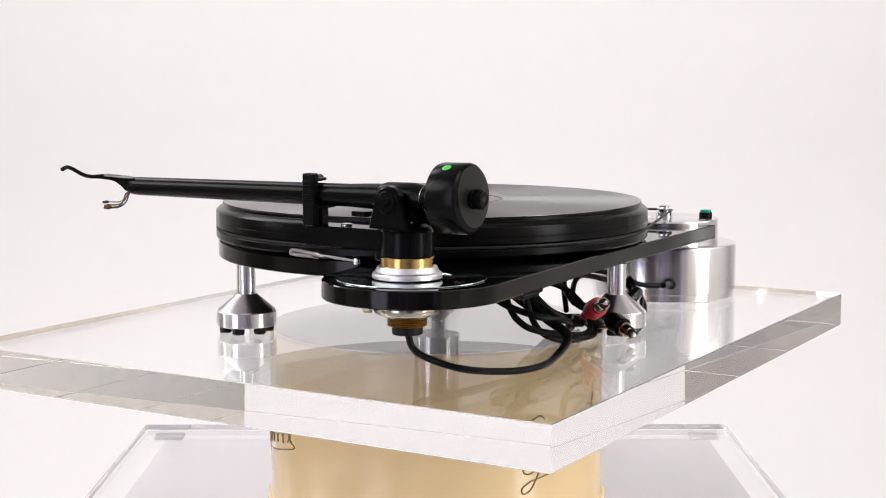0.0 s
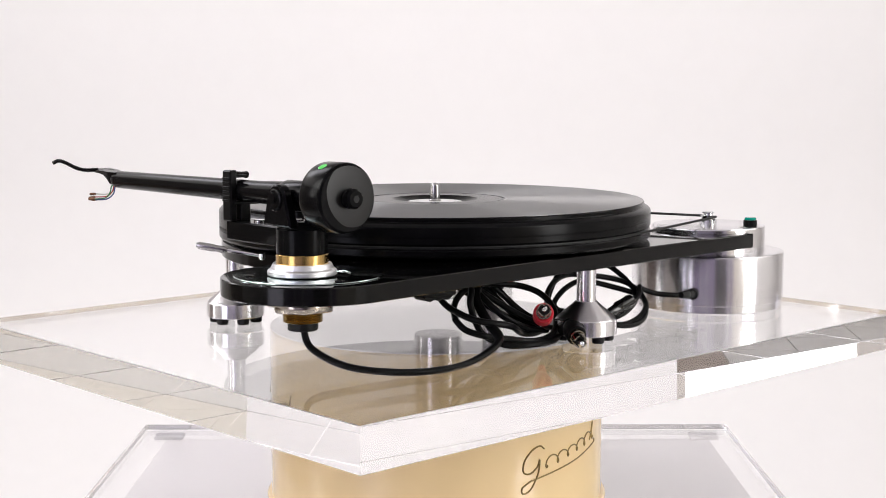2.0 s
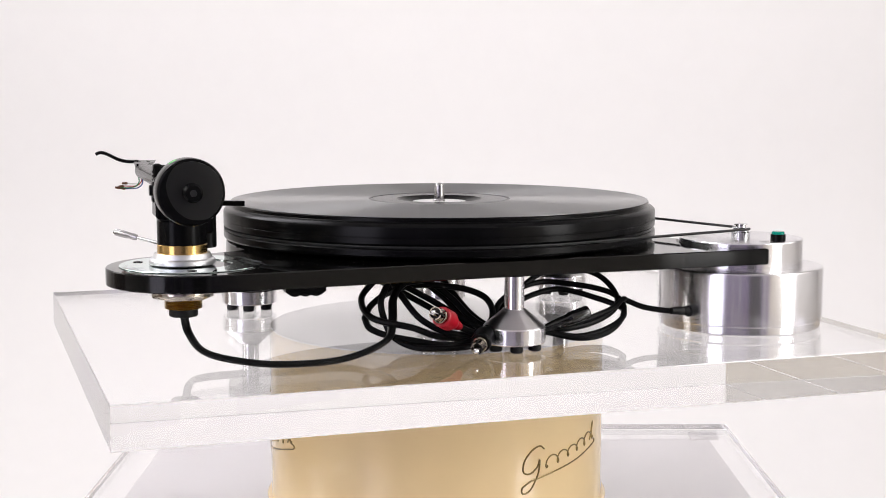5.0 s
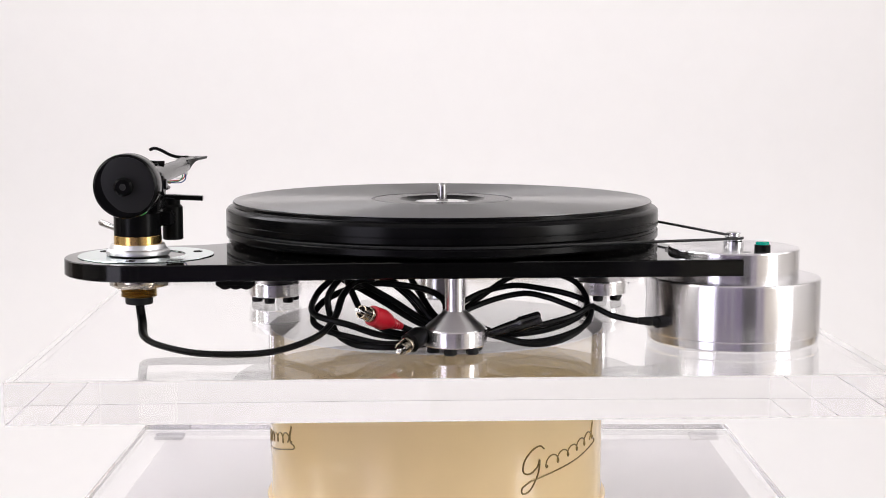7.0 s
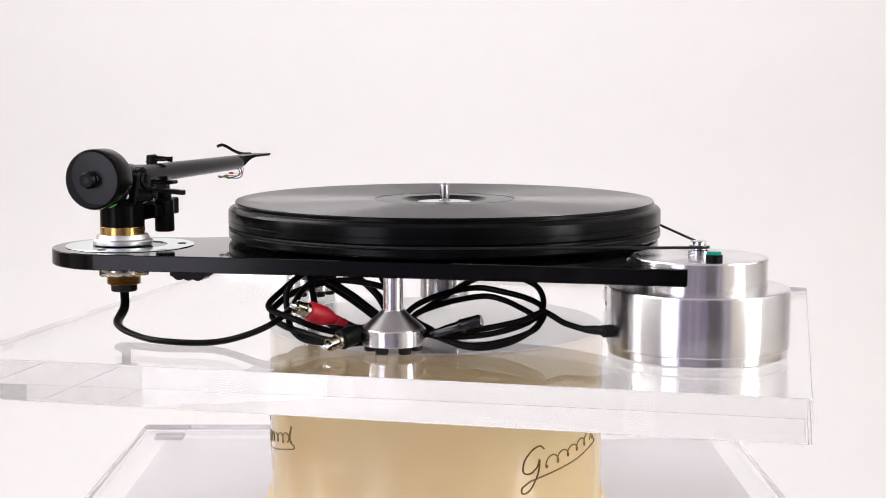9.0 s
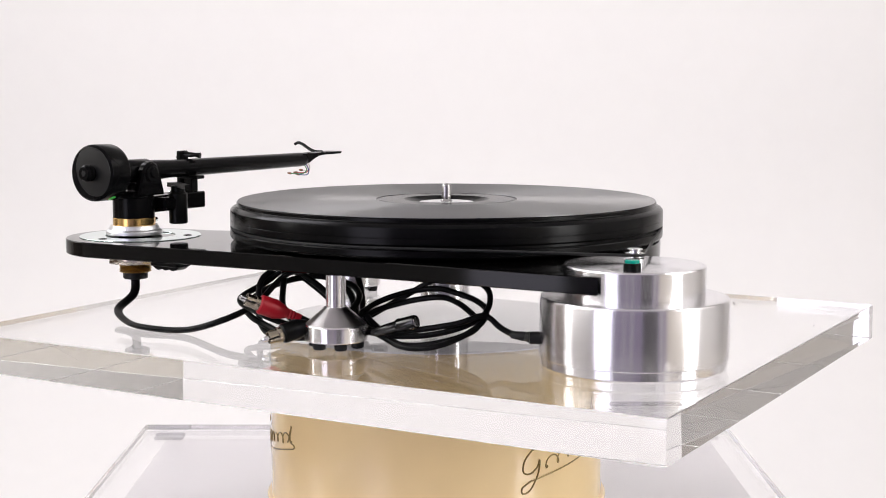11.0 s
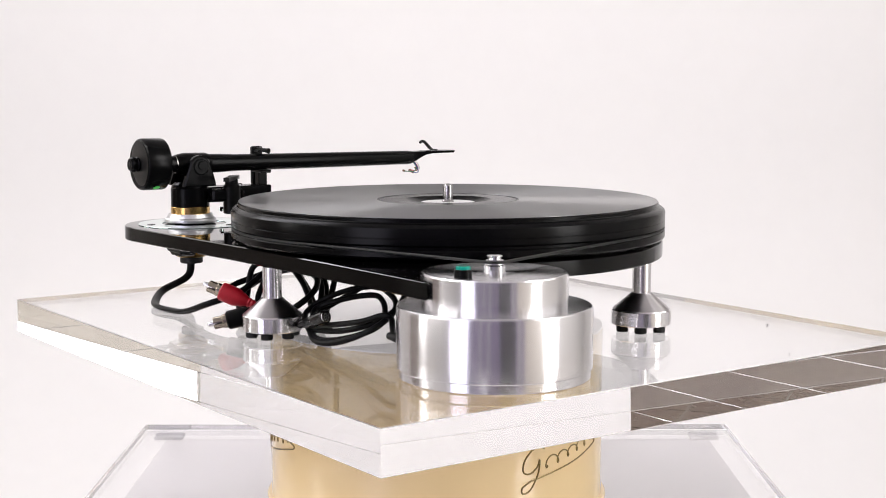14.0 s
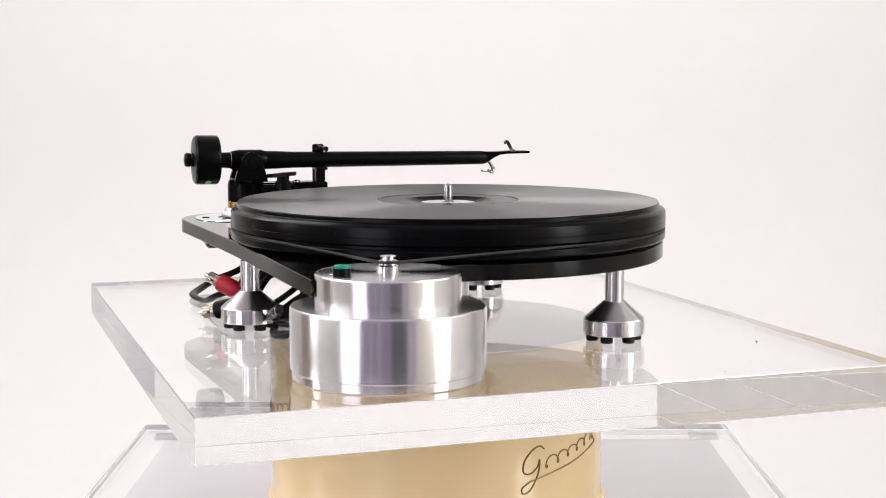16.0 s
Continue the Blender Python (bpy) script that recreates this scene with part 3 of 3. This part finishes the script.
    part("bracket_screw", lathe([(0, 0.0872), (0.0034, 0.0872), (0.0034, 0.0882), (0.0028, 0.0887), (0, 0.0887)], (-0.1905, -0.0640), 20), CHROME, a, "chrome screw head")
    part("base_screw", lathe([(0, 0.0910), (0.0050, 0.0910), (0.0048, 0.0920), (0, 0.0920)], (x - 0.002, y + 0.0005), 24), CHROME, yoke, "chrome screw head")
    for k in range(6):
        z = 0.0985 + 0.0026 * k
        part("ratchet_ridge", block(-0.2012, -0.2003, -0.0478, -0.0402, z, z + 0.0012, 0.0002), PLASTIC, rest)
    # tube, tapered towards the head
    tube_a, tube_b = (x, y + 0.015, 0.1050), (-0.1955, 0.1010, 0.1038)
    tb = part("arm_tube", rod(tube_a, tube_b, [(0, 0.0074), (0.05, 0.0072), (0.12, 0.0066), (0.4, 0.0063), (0.97, 0.0057), (0.99, 0.0054), (1.0, 0.0044)], 32), SATIN, t, "satin black tapered arm tube")
    head = bmesh.new()
    out = [(-0.0044, -0.006, 0.0068, 0.0088), (-0.0050, 0.001, 0.0068, 0.0078), (-0.0056, 0.005, 0.0069, 0.0050), (-0.0064, 0.010, 0.0071, 0.0028), (-0.0072, 0.015, 0.0072, 0.0021), (-0.0076, 0.0345, 0.0074, 0.0019)]
    rows = []
    for w, l, h, thick in out:
        for_h = [head.verts.new((-0.1955 + 0.0055 * max(l, 0) / 0.034 + s * w, 0.1010 + l, 0.1036 - 0.0016 + h - k)) for s, k in ((1, 0.0), (-1, 0.0), (-0.9, thick), (0.9, thick))]
        rows.append(for_h)
    for p, q in zip(rows, rows[1:]):
        for k in range(4):
            head.faces.new((p[k], p[(k + 1) % 4], q[(k + 1) % 4], q[k]))
    head.faces.new(rows[0])
    head.faces.new(rows[-1])
    hs = part("headshell", head, SATIN, tb, "flat black headshell without a cartridge")
    for dx in (-0.0032, 0.0032):
        part("slot", block(-0.1925 + dx - 0.0011, -0.1925 + dx + 0.0011, 0.1170, 0.1300, 0.1090, 0.10935, 0.0001), RUBBER, tb)
    part("finger_lift", tube([(-0.1960, 0.1255, 0.1090), (-0.2040, 0.1270, 0.1090), (-0.2105, 0.1280, 0.1106), (-0.2185, 0.1285, 0.1146), (-0.2230, 0.1286, 0.1158), (-0.2268, 0.1287, 0.1146)], 0.0016, 8, 8, 0.8), SATIN, tb)
    for k, (mat, dx, dz) in enumerate(((WIRE_RED, 0, 0), (WIRE_WHITE, 0.0017, 0.0014), (WIRE_GREEN, -0.0018, -0.0008), (WIRE_BLUE, 0.0006, -0.0018))):
        part("lead", tube([(-0.1955, 0.1000, 0.1022), (-0.1958 + dx, 0.1035, 0.0995 + dz * 0.5), (-0.1957 + dx, 0.1062, 0.0955 + dz), (-0.1995 + dx, 0.1075 + dx, 0.0922 + dz), (-0.2080 + 1.6 * dx, 0.1072 + 2.5 * dx, 0.0922 + 1.2 * dz)], 0.00045, 8, 6), mat, tb)
        e = Vector((-0.2080 + 1.6 * dx, 0.1072 + 2.5 * dx, 0.0922 + 1.2 * dz))
        part("lead_clip", rod(e, e + Vector((-0.0040, 0.0006, 0.0004 * (k - 1))), [(0, 0.0007), (0.3, 0.0010), (1, 0.0008)], 10), CLIP_BROWN, tb)
    # counterweight and end stub
    ca, cb = (-0.1884, -0.1272, 0.1058), (-0.1879, -0.1465, 0.1061)
    part("rear_shaft", rod((x, y - 0.010, 0.1052), (-0.1878, -0.1500, 0.1061), [(0, 0.0066), (1, 0.0050)], 28), SATIN, tb)
    cw = part("counterweight", rod(ca, cb, [(0, 0.0180), (0.05, 0.0192), (0.12, 0.0196), (0.88, 0.0196), (0.95, 0.0192), (1.0, 0.0180)], 72), SATIN, t, "round black counterweight with green dots")
    part("rear_face", lathe([(0.0178, -0.0004), (0.0177, 0.0), (0.0150, 0.0003), (0.0110, 0.0005), (0.0060, 0.0006), (0.0020, 0.00065)], seg=64, axis=along((-0.1879, -0.1465, 0.1061), (-0.1879, -0.1565, 0.1061))), DULL, cw, "dull dark grey rear face")
    part("end_stub", rod(cb, (-0.1877, -0.1540, 0.1062), [(0, 0.0052), (0.25, 0.0056), (0.35, 0.0050), (0.5, 0.0056), (0.8, 0.0056), (1, 0.0044)], 28), SATIN, cw)
    part("hex_socket", rod((-0.1877, -0.1539, 0.1062), (-0.1877, -0.1542, 0.1062), [(0, 0.0022), (1, 0.0020)], 6), RUBBER, cw)
    for ang in (118, 298):
        d = Vector((math.cos(radians(ang)), 0, math.sin(radians(ang))))
        o = Vector((-0.1882, -0.1365, 0.10595)) + d * 0.0194
        part("green_dot", rod(o, o + d * 0.0004, [(0, 0.0026), (0.7, 0.0026), (1, 0.0022)], 20), GREEN, cw, "green painted dot")


# ---- the free-standing motor and the belt ----
def motor():
    m = thing("motor_unit", (*M, TOP), "round two-tier aluminium motor housing standing beside the plinth", "motor")
    part("lower_body", lathe([(0, REST), (0.0540, REST), (0.0545, REST + 0.0005), (0.0545, 0.0086), (0.0553, 0.0088), (0.0557, 0.0094), (0.0557, 0.0426), (0.0551, 0.0440), (0.0543, 0.0444), (0, 0.0444)], M, 144), ALU, m)
    part("upper_body", lathe([(0, 0.0444), (0.0417, 0.0444), (0.0417, 0.0618), (0.0413, 0.0626), (0.0408, 0.0628), (0, 0.0628)], M, 128), ALU, m)
    part("pulley", lathe([(0, 0.0628), (0.0066, 0.0628), (0.0066, 0.0632), (0.0064, 0.0634), (0.0064, 0.0662), (0.0052, 0.0668), (0.0052, 0.0684), (0.0058, 0.0688), (0.0058, 0.0694), (0.0038, 0.0698), (0.0036, 0.0708),
                          (0.0046, 0.0713), (0.0046, 0.0718), (0.0036, 0.0722), (0.0020, 0.0724), (0, 0.0724)], M, 48), CHROME, m, "polished stepped pulley")
    bt = (0.2033, -0.1151)
    b = part("push_button", lathe([(0, 0.0628), (0.0050, 0.0628), (0.0050, 0.0672), (0.0046, 0.0674), (0, 0.0674)], bt, 28), PLASTIC, m, "black push button body")
    part("button_cap", lathe([(0, 0.0674), (0.0042, 0.0674), (0.0042, 0.0688), (0.0036, 0.0693), (0, 0.0693)], bt, 28), TEAL, b, "teal translucent button cap")
    part("screw_hole", lathe([(0, 0.0628), (0.0032, 0.0628), (0.0030, 0.0631), (0.0018, 0.0631), (0, 0.0629)], (0.1925, -0.1165), 24), SATIN_STEEL, m)
    part("plug_socket", rod((0.1440, -0.1120, 0.0184), (0.1380, -0.1160, 0.0184), [(0, 0.0040), (1, 0.0038)], 20), RUBBER, m)

    # the belt: two straight runs between the pulley and the platter's groove
    belt = thing("drive_belt", (*P, 0.0684), "thin round black rubber drive belt", "belt")
    p, q = Vector(P), Vector(M)
    big, small, z = 0.1503, 0.0057, 0.0684
    d = (q - p).length
    ang = math.atan2(q.y - p.y, q.x - p.x)
    off = math.acos((big - small) / d)
    pts = []
    for i in range(121):
        a = ang + off + (2 * math.pi - 2 * off) * i / 120
        pts.append((p.x + big * math.cos(a), p.y + big * math.sin(a), z))
    for i in range(13):
        a = ang - off + 2 * off * i / 12
        pts.append((q.x + small * math.cos(a), q.y + small * math.sin(a), z))
    pts.append(pts[0])
    part("belt", tube(pts, 0.0009, seg=8, smooth=False), RUBBER, belt)


# ---- cables ----
def rca(parent, tip, rear, mat, label):
    """A phono plug: pin, split barrel, boot that narrows to a ribbed strain relief."""
    a, b = Vector(tip), Vector(rear)
    d = (b - a).normalized()
    boot = part("plug_boot", rod(a + d * 0.0135, a + d * 0.0420, [(0, 0.0056), (0.03, 0.0063), (0.38, 0.0064), (0.58, 0.0046), (0.66, 0.0036), (0.70, 0.0030), (0.74, 0.0034), (0.78, 0.0027), (0.82, 0.0031), (0.86, 0.0024), (0.92, 0.0027), (1, 0.0022)], 24), mat, parent, label)
    part("plug_ring", rod(a + d * 0.0105, a + d * 0.0137, [(0, 0.0044), (0.2, 0.0047), (1, 0.0047)], 24), PLUG_METAL, boot)
    part("plug_pin", rod(a, a + d * 0.0115, [(0, 0.0008), (0.08, 0.0016), (0.12, 0.0017), (1, 0.0017)], 16), CHROME, boot)
    part("insulator", rod(a + d * 0.0078, a + d * 0.0108, [(0, 0.0030), (0.1, 0.0033), (1, 0.0033)], 20), RUBBER, boot, "black insulating disc")
    frame_m = along(a + d * 0.0045, b)
    for k in range(4):
        bm = bmesh.new()
        rows = []
        for z in (0, 0.0068):
            ring = []
            for r in (0.0041, 0.0034):
                arc_pts = [radians(90 * k + 10 + 70 * i / 5) for i in range(6)]
                if r < 0.004:
                    arc_pts.reverse()
                ring += [bm.verts.new((r * math.cos(w), r * math.sin(w), z)) for w in arc_pts]
            rows.append(ring)
        n = len(rows[0])
        for i in range(n):
            bm.faces.new((rows[0][i], rows[0][(i + 1) % n], rows[1][(i + 1) % n], rows[1][i]))
        bm.faces.new(rows[0])
        bm.faces.new(rows[1])
        bmesh.ops.transform(bm, matrix=frame_m, verts=bm.verts)
        part("plug_leaf", bm, PLUG_METAL, boot)
    return b


def oval(cx, rx, low, high, phase):
    """One loose turn of a coil: low = (y, z) of its front run, high = (y, z) of its rear run."""
    pts = []
    for k in range(17):
        a = 2 * math.pi * k / 16 + math.pi
        u = 0.5 - 0.5 * math.sin(a)
        wob = 0.0022 * math.sin(3 * a + phase)
        pinch = 1 - 0.28 * max(0.0, -math.cos(a))
        v = 0.5 + (u - 0.5) * pinch
        pts.append((cx + rx * math.cos(a) + wob, high[0] + (low[0] - high[0]) * v + wob * 0.5, max(0.0058, high[1] + (low[1] - high[1]) * v + 0.5 * wob)))
    return pts


def cables():
    c = thing("signal_cable", (-0.06, -0.12, TOP), "coiled black twin signal cable with red and black phono plugs", "cable")
    r = 0.0021
    part("lead_in", tube([(-0.1897, -0.1049, 0.0320), (-0.1870, -0.1094, 0.0186), (-0.1798, -0.1323, 0.0106), (-0.1575, -0.1478, 0.0066), (-0.1329, -0.1558, 0.0056),
                          (-0.1011, -0.1506, 0.0060), (-0.0743, -0.1445, 0.0140), (-0.0644, -0.1231, 0.0223), (-0.0600, -0.1080, 0.0340), (-0.0520, -0.1020, 0.0420), (-0.0400, -0.1020, 0.0440)], 0.0031, 10, 12, 0.66), CABLE, c)
    # coil beside the foot: loose loops that lean back, low in front and high behind
    loops = [
        oval(-0.037, 0.041, (-0.133, 0.0066), (-0.086, 0.0400), 0.4),
        [(-0.0660, -0.0870, 0.0440), (-0.0775, -0.0956, 0.0330), (-0.0772, -0.1232, 0.0250), (-0.0545, -0.1330, 0.0195), (-0.0375, -0.1251, 0.0123), (-0.0200, -0.1180, 0.0090), (0.0000, -0.1080, 0.0085), (0.0150, -0.1020, 0.0100)],
        [(-0.0600, -0.1000, 0.0460), (-0.0660, -0.1103, 0.0400), (-0.0692, -0.1128, 0.0322), (-0.0670, -0.1158, 0.0203), (-0.0629, -0.1206, 0.0118), (-0.0525, -0.1277, 0.0066), (-0.0392, -0.1337, 0.0060), (-0.0200, -0.1345, 0.0062), (-0.0040, -0.1250, 0.0070), (0.0080, -0.1130, 0.0085)],
        [(-0.0560, -0.0920, 0.0465), (-0.0418, -0.0838, 0.0440), (-0.0313, -0.0790, 0.0390), (-0.0178, -0.0800, 0.0279), (-0.0060, -0.0880, 0.0140), (0.0060, -0.0960, 0.0080)],
        [(-0.0660, -0.0880, 0.0440), (-0.0530, -0.0860, 0.0370), (-0.0340, -0.0860, 0.0260), (-0.0150, -0.0900, 0.0150), (0.0020, -0.0960, 0.0085)],
        [(-0.0220, -0.0700, 0.0470), (-0.0130, -0.0760, 0.0330), (-0.0030, -0.0860, 0.0190), (0.0080, -0.0950, 0.0110), (0.0240, -0.1000, 0.0085)],
        [(-0.0530, -0.0965, 0.0478), (-0.0390, -0.0885, 0.0452), (-0.0285, -0.0835, 0.0395), (-0.0150, -0.0850, 0.0290), (-0.0040, -0.0925, 0.0165), (0.0070, -0.1000, 0.0095)],
        [(-0.0640, -0.0920, 0.0462), (-0.0500, -0.0905, 0.0400), (-0.0310, -0.0905, 0.0295), (-0.0130, -0.0945, 0.0185), (0.0030, -0.1005, 0.0100)],
        [(-0.0600, -0.0960, 0.0470), (-0.0540, -0.1060, 0.0350), (-0.0450, -0.1180, 0.0220), (-0.0300, -0.1240, 0.0140), (-0.0100, -0.1200, 0.0100)],
    ]
    for pts in loops:
        part("coil", tube(pts, r, 9, 10), CABLE, c)
    end = rca(c, (-0.0488, -0.1575, 0.0330), (-0.0230, -0.1285, 0.0180), RED, "red phono plug boot")
    part("tail", tube([end, (-0.0150, -0.1240, 0.0140), (-0.004, -0.1180, 0.0110), (0.006, -0.108, 0.0110)], 0.0021, 8, 10), CABLE, c)
    end = rca(c, (-0.0242, -0.1656, 0.0088), (-0.0090, -0.1400, 0.0155), PLASTIC, "black phono plug boot")
    part("tail", tube([end, (-0.0040, -0.1300, 0.0160), (0.000, -0.120, 0.0140), (0.010, -0.108, 0.0100)], 0.0021, 8, 10), CABLE, c)

    w = thing("power_lead", (0.06, -0.11, TOP), "coiled black motor power lead with an inline connector", "cable")
    loops = [
        [(0.1400, -0.1148, 0.0184), (0.1270, -0.1130, 0.0186), (0.1120, -0.1050, 0.0205), (0.1020, -0.1000, 0.0245), (0.0970, -0.1030, 0.0262), (0.0850, -0.1120, 0.0215), (0.0600, -0.1215, 0.0165), (0.0350, -0.1240, 0.0130), (0.0140, -0.1170, 0.0110)],
        oval(0.053, 0.043, (-0.1285, 0.0063), (-0.078, 0.0370), 1.0),
        oval(0.055, 0.040, (-0.1250, 0.0085), (-0.085, 0.0310), 2.6),
        [(0.0060, -0.1000, 0.0150), (0.0310, -0.0840, 0.0320), (0.0480, -0.0790, 0.0420), (0.0660, -0.0790, 0.0458), (0.0880, -0.0810, 0.0400), (0.0960, -0.0930, 0.0290), (0.0900, -0.1060, 0.0205), (0.0700, -0.1165, 0.0140), (0.0450, -0.1220, 0.0115), (0.0200, -0.1170, 0.0115)],
    ]
    for pts in loops:
        part("coil", tube(pts, 0.0019, 9, 10), CABLE, w)
    j = part("connector", rod((0.0320, -0.1260, 0.0130), (0.0640, -0.1250, 0.0228), [(0, 0.0022), (0.1, 0.0026), (0.35, 0.0034), (0.55, 0.0036), (0.6, 0.0044), (0.97, 0.0044), (1, 0.0040)], 24), SHINY, w, "shiny black barrel connector")
    part("connector_tip", rod((0.0640, -0.1250, 0.0228), (0.0645, -0.1250, 0.02295), [(0, 0.0034), (1, 0.0030)], 20), SATIN_STEEL, j)
    part("connector_ring", rod((0.0512, -0.1254, 0.0189), (0.0524, -0.12535, 0.01925), [(0, 0.0046), (0.5, 0.0048), (1, 0.0046)], 24), SHINY, j)
    part("motor_plug", rod((0.1260, -0.1160, 0.0192), (0.1410, -0.1140, 0.0184), [(0, 0.0022), (0.3, 0.0026), (0.5, 0.0030), (0.6, 0.0026), (0.7, 0.0033), (1, 0.0036)], 20), RUBBER, w)


studio()
stand()
slab()
player()
motor()
cables()


def motions():
    for ob, base in MOVERS:
        walk(ob, [(s, pose(0, 0, 0, 0, 0, a) @ Matrix.Translation(base)) for s, a in enumerate(TURN)])


motions()
